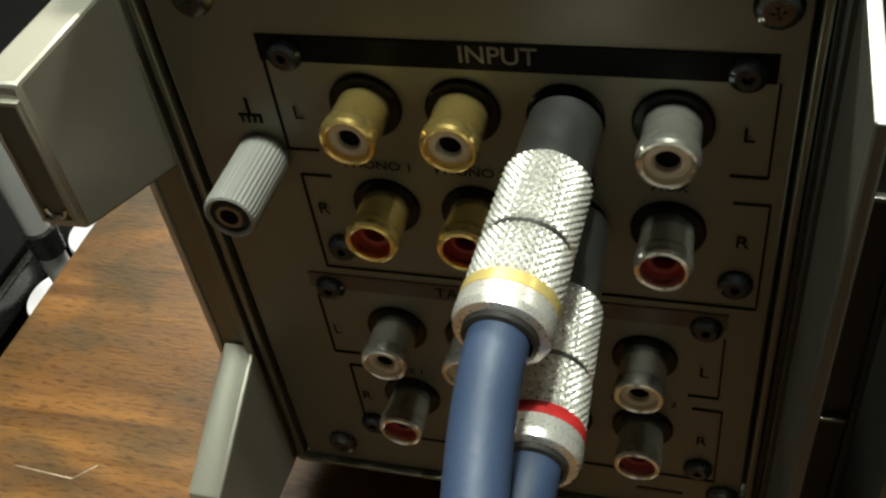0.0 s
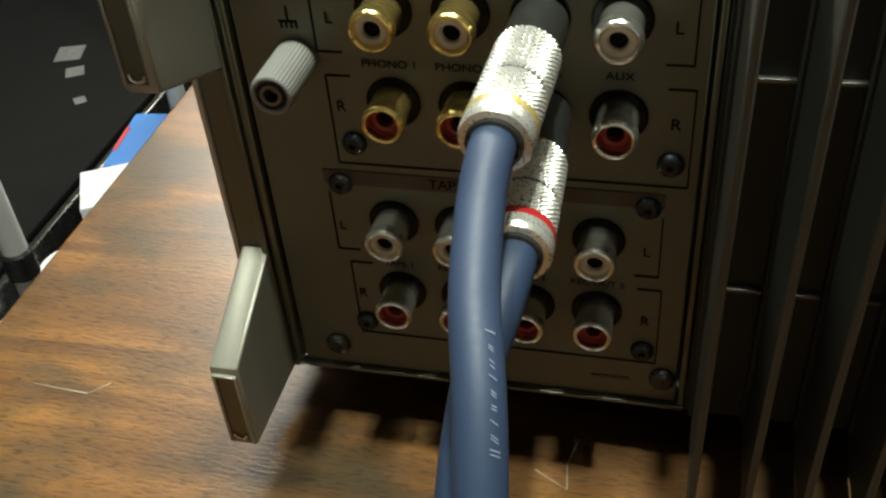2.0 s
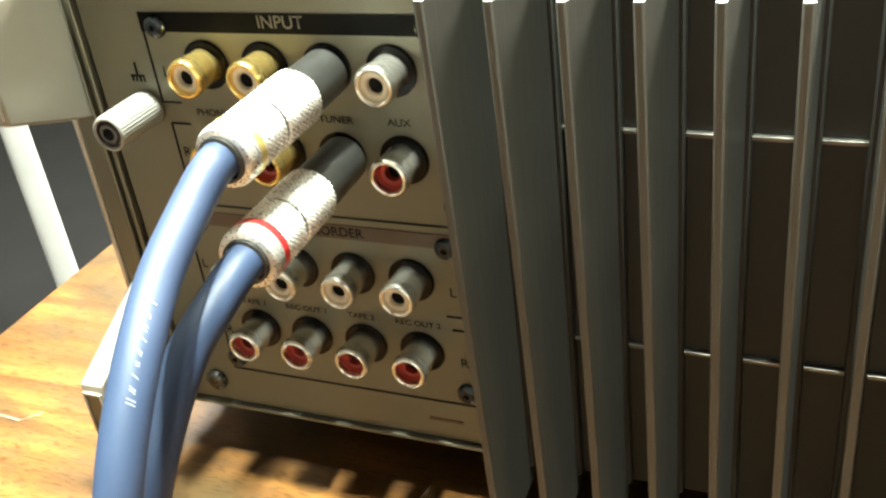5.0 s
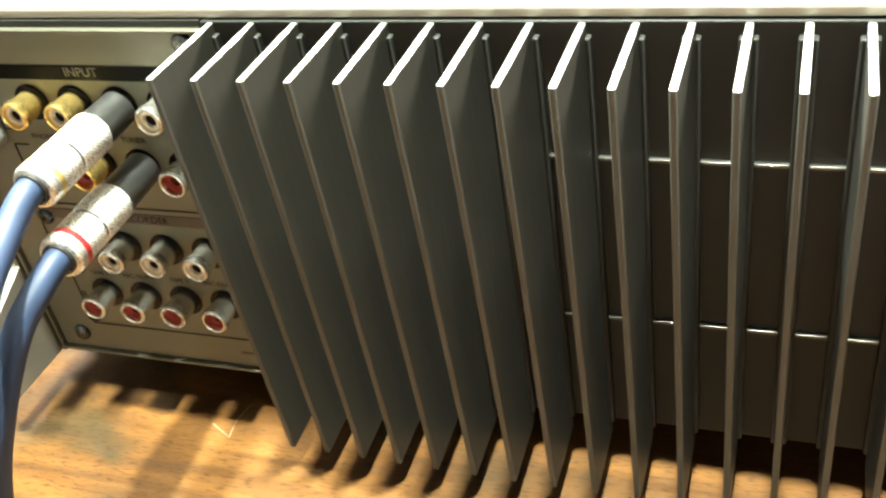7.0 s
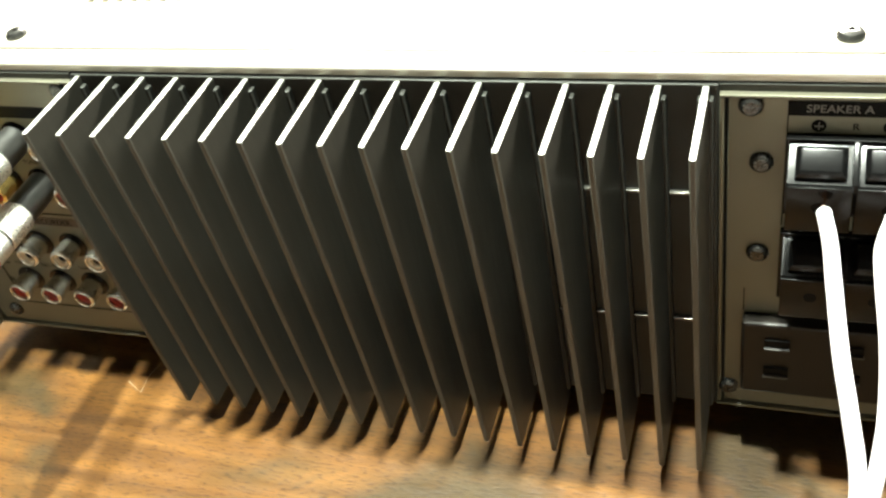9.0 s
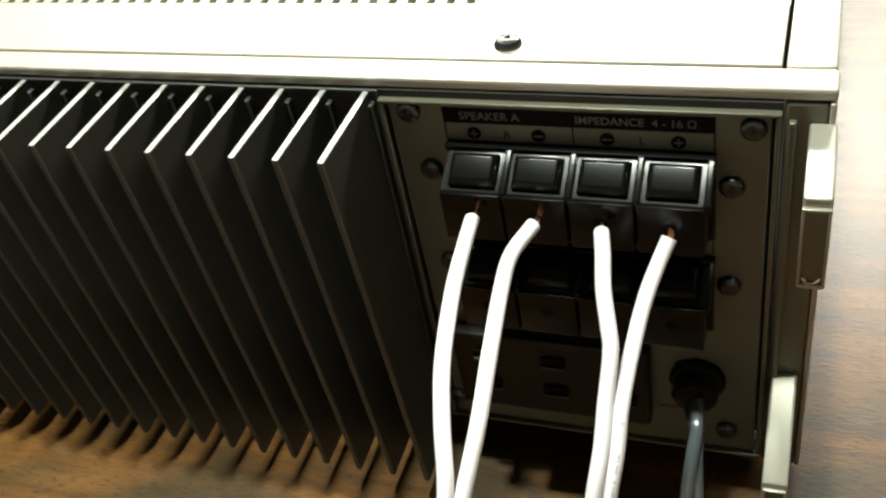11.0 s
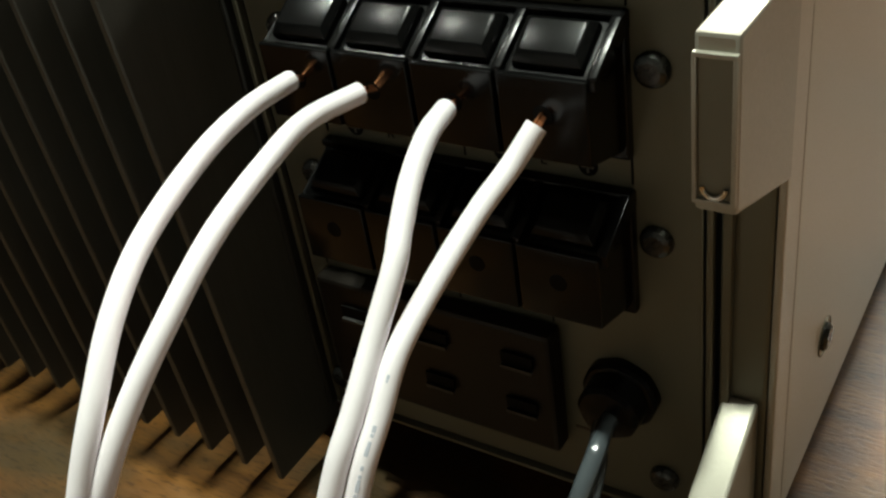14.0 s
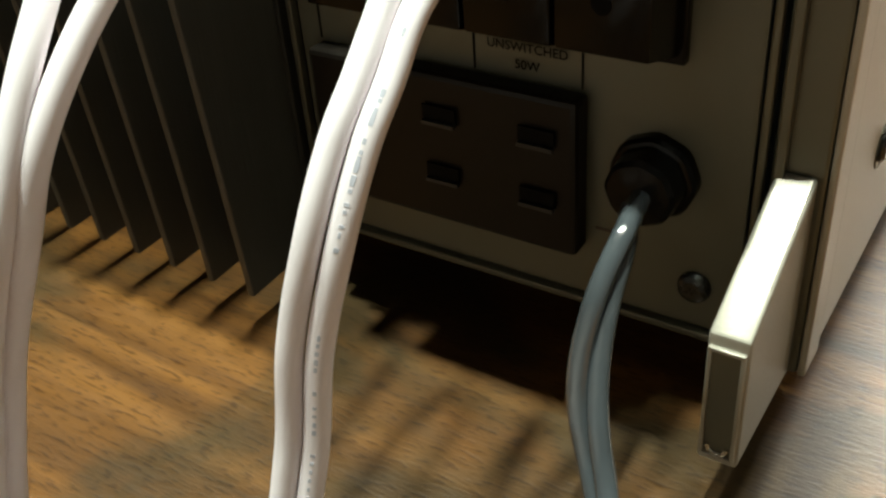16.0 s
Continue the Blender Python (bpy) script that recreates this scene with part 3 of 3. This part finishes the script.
# flush black disc painted for the dark inside of the wire hole
bore_mesh = link_mesh("wire_hole_shade", turned([(0.0018, 0.01485), (0.0015, 0.01495), (0, 0.0149)], at=(0, 0, -0.0020), n=20), PRINT)
for zc in (0.1225, 0.0885):
    block = part("terminal_block", boxed(0.1217, 0.1920, -0.0022, 0.0001, zc - 0.0160, zc + 0.0100, bevel=0.0005), BLACK, amp, "black push-key speaker terminal block")
    part("back_bar", boxed(0.1217, 0.1918, -0.0030, 0.0001, zc + 0.0101, zc + 0.0114, bevel=0.0004), BLACK, block)
    for x in (0.1310, 0.1482, 0.1654, 0.1826):
        placed("terminal", unit_mesh, (x, 0, zc), block)
        placed("divider", wall_mesh, (x + BW / 2, 0, zc), block)
        placed("push_key", key_mesh, (x, 0, zc), block)
        placed("wire_hole_shade", bore_mesh, (x, 0, zc), block)

outlet = part("mains_outlet", boxed(0.1120, 0.1738, -0.0055, 0.0001, 0.0300, 0.0634, bevel=0.0012), BROWN_BLACK, amp, "dark brown three-way mains outlet")
for x in (0.1230, 0.1445, 0.1659):
    for z in (0.0422, 0.0553):
        # black plate on the face, painted for the dark inside of the slot
        part("outlet_slot_shade", boxed(x - 0.0038, x + 0.0038, -0.0064, -0.0059, z - 0.0012, z + 0.0018), PRINT, outlet)
        part("slot_lip", boxed(x - 0.0038, x + 0.0038, -0.0072, -0.0060, z - 0.0022, z - 0.0013, bevel=0.0002), DULL_BLACK, outlet)
for x in (0.1120, 0.1495, 0.1726 - W):
    printed(spk, x, x + W, 0.0637, 0.0735)
lettering("UNSWITCHED", 0.0026, (0.1612, TY, 0.0697), PRINT, spk, 0.00003)
lettering("50W", 0.0026, (0.1612, TY, 0.0663), PRINT, spk, 0.00003)
lettering("SWITCHED", 0.0026, (0.1320, TY, 0.0697), PRINT, spk, 0.00003)
b = bmesh.new()
strip(b, 0.1755, 0.1815, 0.0345, 0.0350)
part("small_print", b, PRINT_BROWN, spk)

gx, gz = 0.1874, 0.0500
grommet = part("cord_grommet", turned([(0.0082, 0.0), (0.0082, 0.0022), (0.0076, 0.0030), (0.0069, 0.0032), (0.0066, 0.0080), (0.0058, 0.0090), (0.0030, 0.0096), (0, 0.0096)],
               at=(gx, 0, gz), n=40, wave=lambda a: 1 + 0.018 * math.cos(8 * a)), BLACK, amp, "black plastic cord grommet")

# ---- mains cord: two smoky strands, twisting as they fall to the table ----
cord = thing("mains_cord", (0.20, -0.05, 0.0), "smoky grey twin mains cord falling from the grommet", "cord")
axis = spline([(gx, -0.0060, gz - 0.0012), (0.1874, -0.0097, 0.0484), (0.1893, -0.0181, 0.0470), (0.1894, -0.0265, 0.0400), (0.1899, -0.0325, 0.0304), (0.1920, -0.0369, 0.0220), (0.1965, -0.0420, 0.0140), (0.2052, -0.0540, 0.0072), (0.2190, -0.0760, 0.0036), (0.2430, -0.1220, 0.0032), (0.2610, -0.2500, 0.0032), (0.2710, -0.4500, 0.0032)], 14)
for ph in (0, math.pi):
    line = []
    for i, c in enumerate(axis):
        a = ph + i * 0.040 + 0.4
        d = (axis[min(i + 1, len(axis) - 1)] - axis[max(i - 1, 0)]).normalized()
        v = d.cross(Vector((1, 0.1, 0.05))).normalized()
        u = v.cross(d)
        p = c + 0.0017 * (math.cos(a) * u + math.sin(a) * v)
        p.z = max(p.z, 0.0020)
        line.append(p)
    part("strand", tube(bmesh.new(), line, 0.0020, 18), CORD, cord)


# ---- blue interconnect cables with knurled plugs ----
def knurled(bm, r, h0, h1, at, axis):
    """A grip with diamond knurling, ends chamfered."""
    n, m = 324, max(8, int((h1 - h0) / 0.00016))
    q = Vector((0, 0, 1)).rotation_difference(Vector(axis).normalized())
    rings = []
    for j in range(m + 1):
        t = j / m
        h = h0 + (h1 - h0) * t
        edge = min(1.0, min(t, 1 - t) * m / 3)
        ring = []
        for k in range(n):
            a = 2 * math.pi * k / n
            u = 36 * a / (2 * math.pi)
            w = (h - h0) / 0.00130
            d = min(abs(((u + w) % 1) - 0.5), abs(((u - w) % 1) - 0.5)) * 2
            rr = r - 0.00036 * (1 - min(1.0, d * 1.5)) - 0.0005 * (1 - edge)
            ring.append(bm.verts.new(Vector(at) + q @ Vector((rr * math.cos(a), rr * math.sin(a), h))))
        rings.append(ring)
    for a, b2 in zip(rings, rings[1:]):
        for k in range(n):
            bm.faces.new((a[k], a[(k + 1) % n], b2[(k + 1) % n], b2[k]))
    return bm


def interconnect(x, z, ring_mat, ring_words, path, tip, drawn=0.0):
    c = thing("interconnect_cable", (path[-1][0], path[-1][1], 0.0), "blue interconnect cable with a knurled silver plug and a %s ring" % ring_words, "audio cable", "interconnect cables")
    at, ax = Vector((x, -0.0012, z)), (Vector(tip) - Vector((x, -0.0012, z))).normalized()
    sleeve = part("sleeve", turned([(0.0050, 0), (0.0056, 0.0004), (0.0058, 0.0125 + drawn), (0.0055, 0.0130 + drawn)], at=at, axis=ax, n=40), DARK_CHROME, c, "smooth metal sleeve with its shadow in the dark colour")
    at = at + ax * drawn
    grip = part("grip", knurled(bmesh.new(), 0.0065, 0.0128, 0.0260, at, ax), STEEL, c, "knurled silver grip")
    part("grip_joint", turned([(0.0059, 0.0256), (0.0059, 0.0272)], at=at, axis=ax), DARK_CHROME, c)
    part("rear_grip", knurled(bmesh.new(), 0.0065, 0.0268, 0.0355, at, ax), STEEL, c, "knurled silver grip")
    part("colour_ring", turned([(0.0060, 0.0353), (0.0066, 0.0355), (0.0066, 0.0372), (0.0062, 0.0374)], at=at, axis=ax, n=48), ring_mat, c, ring_words + " colour ring")
    part("end_cap", turned([(0.0062, 0.0372), (0.0066, 0.0374), (0.0066, 0.0398), (0.0062, 0.0408), (0.0050, 0.0410), (0.0047, 0.0400)], at=at, axis=ax, n=48), STEEL, c, "polished end cap")
    start = at + ax * 0.0392
    part("strain_collar", turned([(0.0049, 0.0385), (0.0049, 0.0418), (0.0043, 0.0420)], at=at, axis=ax), DULL_BLACK, c)
    line = spline([start - ax * 0.003, start + ax * 0.005] + path, 14)
    jacket = part("jacket", tube(bmesh.new(), line, 0.0040, 28), BLUE, c)
    return c, line, jacket


cable_white, line_w, jacket_w = interconnect(
    -0.1392, 0.1218, YELLOW_RING, "gold",
    [(-0.1405, -0.0550, 0.1165), (-0.1387, -0.0695, 0.1110), (-0.1357, -0.0824, 0.1045), (-0.1338, -0.0924, 0.0963), (-0.1329, -0.0997, 0.0868), (-0.1336, -0.1059, 0.0742),
     (-0.1360, -0.1112, 0.0563), (-0.1416, -0.1160, 0.0333), (-0.1495, -0.1268, 0.0132), (-0.1650, -0.1600, 0.0048), (-0.1800, -0.2600, 0.0046), (-0.1900, -0.4500, 0.0046)],
    (-0.1405, -0.0419, 0.1204))
cable_red, line_r, jacket_r = interconnect(
    -0.1384, 0.1008, RED_RING, "red",
    [(-0.1376, -0.0590, 0.0982), (-0.1394, -0.0672, 0.0932), (-0.1402, -0.0766, 0.0849), (-0.1403, -0.0849, 0.0763), (-0.1419, -0.0914, 0.0653), (-0.1446, -0.0974, 0.0479),
     (-0.1469, -0.1040, 0.0271), (-0.1464, -0.1217, 0.0103), (-0.1420, -0.1600, 0.0044), (-0.1430, -0.2600, 0.0044), (-0.1450, -0.4500, 0.0044)],
    (-0.1368, -0.0455, 0.1013), 0.0052)

# worn pale maker's mark along the cable: plain strokes
b = bmesh.new()
rng = random.Random(4)
for k in range(9):
    i = 48 + k * 2
    p, q = line_w[i], line_w[i + 1]
    d = (q - p).normalized()
    out = Vector((0.62, -0.55, 0.52))
    out = (out - d * out.dot(d)).normalized()
    sd = d.cross(out)
    h = (rng.uniform(0.0004, 0.0007) if k not in (0, 8) else 0.0009)
    c0 = p + out * 0.00405
    lean = 0.0006 * rng.uniform(0.5, 1.5)
    for o in ((0.0, rng.uniform(0.0004, 0.0008)) if k % 3 else (0.0,)):
        vs = [c0 + d * (o + 0.00005) - sd * h + d * lean, c0 + d * (o + 0.00022) - sd * h + d * lean, c0 + d * (o + 0.00022) + sd * h * 0.8, c0 + d * (o + 0.00005) + sd * h * 0.8]
        low = [bm_v - out * 0.0004 for bm_v in vs]
        a = [b.verts.new(v) for v in vs]
        z = [b.verts.new(v) for v in low]
        b.faces.new(a)
        for m in range(4):
            b.faces.new((a[m], z[m], z[(m + 1) % 4], a[(m + 1) % 4]))
tagged(part("maker_mark", b, PALE_INK, jacket_w, "worn pale printed mark"), kind="stuff")


# ---- white speaker cables ----
def speaker_cable(ends, label, inked):
    """Twin white cable: two cores that part near their bare ends and run side by side below."""
    tail = ends[0][1][-1]
    c = thing("speaker_cable", (tail[0], tail[1], 0.0), label, "speaker cable", "speaker cables")
    lines = []
    for k, (tip, own) in enumerate(ends):
        line = spline(own, 14)
        core = part("core", tube(bmesh.new(), line, 0.00195, 22), WHITE_PVC, c)
        d = (line[0] - line[2]).normalized()
        b = bmesh.new()
        rng = random.Random(k + 7)
        for s in range(9):
            o = Vector((rng.uniform(-1, 1), 0, rng.uniform(-1, 1))) * 0.0005
            tube(b, [line[0] - d * 0.002 + o, line[0] + d * 0.001 + o, Vector(tip) + o * 0.8], 0.00028, 6)
        tagged(part("bare_copper", b, COPPER, core, "frayed bare copper end"), kind="stuff")
        lines.append((line, core))
    line, core = lines[1]
    if inked:
        b = bmesh.new()
        rng = random.Random(3)
        for i in range(inked[0], inked[1], 1):
            if rng.random() < 0.35 or (i // 9) % 4 == 3:
                continue
            p, d = line[i], (line[i + 1] - line[i]).normalized()
            out = Vector((0.42, -0.78, 0.46))
            out = (out - d * out.dot(d)).normalized()
            sd = d.cross(out)
            w, ln = rng.uniform(0.00016, 0.00034), rng.uniform(0.0004, 0.0009)
            a = [b.verts.new(p + out * 0.00198 + d * e * ln + sd * f * w) for e, f in ((0, -1), (1, -1), (1, 1), (0, 1))]
            z = [b.verts.new(v.co - out * 0.0004) for v in a]
            b.faces.new(a)
            for m in range(4):
                b.faces.new((a[m], z[m], z[(m + 1) % 4], a[(m + 1) % 4]))
        tagged(part("printed_marking", b, CABLE_INK, core, "smudged blue-grey printing"), kind="stuff")
    return c


speaker_cable(
    [((0.1322, -0.0140, 0.1208), [(0.1324, -0.0185, 0.1222), (0.1341, -0.0316, 0.1234), (0.1354, -0.0454, 0.1220), (0.1376, -0.0627, 0.1172), (0.1402, -0.0748, 0.1110), (0.1427, -0.0848, 0.1021), (0.1428, -0.0910, 0.0933), (0.1414, -0.0969, 0.0807), (0.1379, -0.1022, 0.0641), (0.1342, -0.1064, 0.0446), (0.1305, -0.1110, 0.0250), (0.1252, -0.1206, 0.0093), (0.1159, -0.1450, 0.0032), (0.0989, -0.2200, 0.0030), (0.0699, -0.4500, 0.0030)]),
     ((0.1490, -0.0140, 0.1208), [(0.1489, -0.0190, 0.1222), (0.1463, -0.0307, 0.1224), (0.1464, -0.0410, 0.1209), (0.1477, -0.0580, 0.1168), (0.1480, -0.0724, 0.1091), (0.1468, -0.0824, 0.1006), (0.1448, -0.0901, 0.0902), (0.1421, -0.0941, 0.0786), (0.1378, -0.0987, 0.0630), (0.1340, -0.1028, 0.0445), (0.1311, -0.1075, 0.0256), (0.1272, -0.1176, 0.0102), (0.1190, -0.1430, 0.0032), (0.1026, -0.2190, 0.0030), (0.0736, -0.4500, 0.0030)])],
    "white twin speaker cable wired to the first two terminals", None)
speaker_cable(
    [((0.1657, -0.0140, 0.1205), [(0.1662, -0.0183, 0.1210), (0.1683, -0.0273, 0.1212), (0.1698, -0.0354, 0.1179), (0.1722, -0.0432, 0.1138), (0.1735, -0.0481, 0.1100), (0.1733, -0.0563, 0.1013), (0.1733, -0.0636, 0.0939), (0.1726, -0.0692, 0.0872), (0.1711, -0.0745, 0.0762), (0.1682, -0.0785, 0.0602), (0.1667, -0.0819, 0.0416), (0.1642, -0.0895, 0.0207), (0.1593, -0.1045, 0.0076), (0.1448, -0.1500, 0.0031), (0.1248, -0.2400, 0.0030), (0.1098, -0.4500, 0.0030)]),
     ((0.1826, -0.0140, 0.1205), [(0.1827, -0.0172, 0.1198), (0.1804, -0.0227, 0.1149), (0.1786, -0.0310, 0.1110), (0.1774, -0.0428, 0.1058), (0.1768, -0.0546, 0.1001), (0.1767, -0.0619, 0.0928), (0.1760, -0.0674, 0.0861), (0.1746, -0.0727, 0.0751), (0.1716, -0.0767, 0.0590), (0.1701, -0.0802, 0.0405), (0.1676, -0.0878, 0.0203), (0.1628, -0.1027, 0.0073), (0.1487, -0.1492, 0.0031), (0.1288, -0.2400, 0.0030), (0.1138, -0.4500, 0.0030)])],
    "white twin speaker cable wired to the last two terminals", (60, 170))

# ---- dark corner beside the table ----
rack = thing("equipment_case", (-0.95, 0.75, -0.72), "black textured equipment case with worn pale labels", "equipment case")
body = part("body", boxed(-1.25, -0.645, 0.20, 1.30, -0.72, -0.330, bevel=0.006), CASE, rack)
part("lid", boxed(-1.255, -0.655, 0.195, 1.305, -0.327, -0.308, bevel=0.004), CASE, rack)
part("edge_trim", boxed(-0.645, -0.637, 0.20, 1.30, -0.331, -0.305, bevel=0.002), SCREW_GREY, rack, "dull grey metal edge trim")
for x, y, w, h, a in ((-0.79, 0.715, 0.030, 0.034, 0.3), (-0.762, 0.676, 0.020, 0.022, 0.5), (-0.725, 0.620, 0.012, 0.014, 0.7)):
    b = bmesh.new()
    box(b, -w / 2, w / 2, -h / 2, h / 2, 0, 0.0008)
    b.transform(Matrix.Translation((x, y, -0.3081)) @ Matrix.Rotation(a, 4, "Z"))
    part("paper_label", b, LABEL_PAPER, rack, "torn pale paper label")


def pole(x, y, r):
    c = thing("rack_pole", (x, y, -0.72), "white painted metal pole of a rack", "pole", "rack poles")
    part("tube", turned([(0, 0), (r, 0), (r, 1.55), (0, 1.55)], at=(x, y, -0.72), axis=(0, 0, 1), n=28), POLE_WHITE, c)
    part("clamp", turned([(r * 1.02, 0), (r * 1.25, 0.002), (r * 1.25, 0.022), (r * 1.02, 0.024)], at=(x, y, -0.235), axis=(0, 0, 1), n=28), SCREW_GREY, c)
    part("base", turned([(0, 0), (r * 2.2, 0), (r * 2.2, 0.006), (r * 1.1, 0.012), (r, 0.012)], at=(x, y, -0.72), axis=(0, 0, 1), n=28), DULL_BLACK, c)


pole(-0.555, 0.278, 0.0090)
pole(-0.608, 0.615, 0.0095)
pole(-0.572, 0.640, 0.0095)

carton = thing("blue_carton", (-0.60, 0.54, -0.72), "small bright blue carton with a red printed strip", "box")
b = bmesh.new()
box(b, -0.030, 0.030, -0.046, 0.046, 0, 0.425, bevel=0.002)
b.transform(Matrix.Translation((-0.604, 0.542, -0.720)) @ Matrix.Rotation(0.12, 4, "Z"))
cb = part("carton_body", b, BLUE_BOX, carton)
b = bmesh.new()
box(b, -0.029, -0.025, -0.020, 0.020, 0.4245, 0.4258)
b.transform(Matrix.Translation((-0.604, 0.542, -0.720)) @ Matrix.Rotation(0.12, 4, "Z"))
part("printed_strip", b, RED_PRINT, carton, "red printed strip")


def paper_roll(x, y, top):
    c = thing("paper_roll", (x, y, -0.72), "white paper roll standing on the floor beside the table", "paper roll", "paper rolls")
    part("paper", turned([(0.010, 0.0), (0.029, 0.0), (0.030, 0.002), (0.030, top + 0.718), (0.029, top + 0.72), (0.010, top + 0.72), (0.010, 0.0)], at=(x, y, -0.72), axis=(0, 0, 1), n=36), WHITE_BOX, c)
    part("core", turned([(0.0098, 0.0), (0.0098, top + 0.722), (0.0085, top + 0.722), (0.0085, 0.0)], at=(x, y, -0.72), axis=(0, 0, 1), n=24), LABEL_PAPER, c)


paper_roll(-0.600, 0.378, -0.315)
paper_roll(-0.605, 0.314, -0.325)
pale = thing("white_carton", (-0.60, 0.45, -0.72), "small white carton standing on the floor", "box")
b = bmesh.new()
box(b, -0.022, 0.022, -0.030, 0.030, 0, 0.435, bevel=0.0015)
b.transform(Matrix.Translation((-0.600, 0.452, -0.720)) @ Matrix.Rotation(0.5, 4, "Z"))
part("carton_body", b, WHITE_BOX, pale)
b = bmesh.new()
box(b, -0.020, 0.020, -0.012, 0.012, 0.4348, 0.4356)
b.transform(Matrix.Translation((-0.600, 0.452, -0.720)) @ Matrix.Rotation(0.5, 4, "Z"))
part("flap", b, WHITE_BOX, pale)
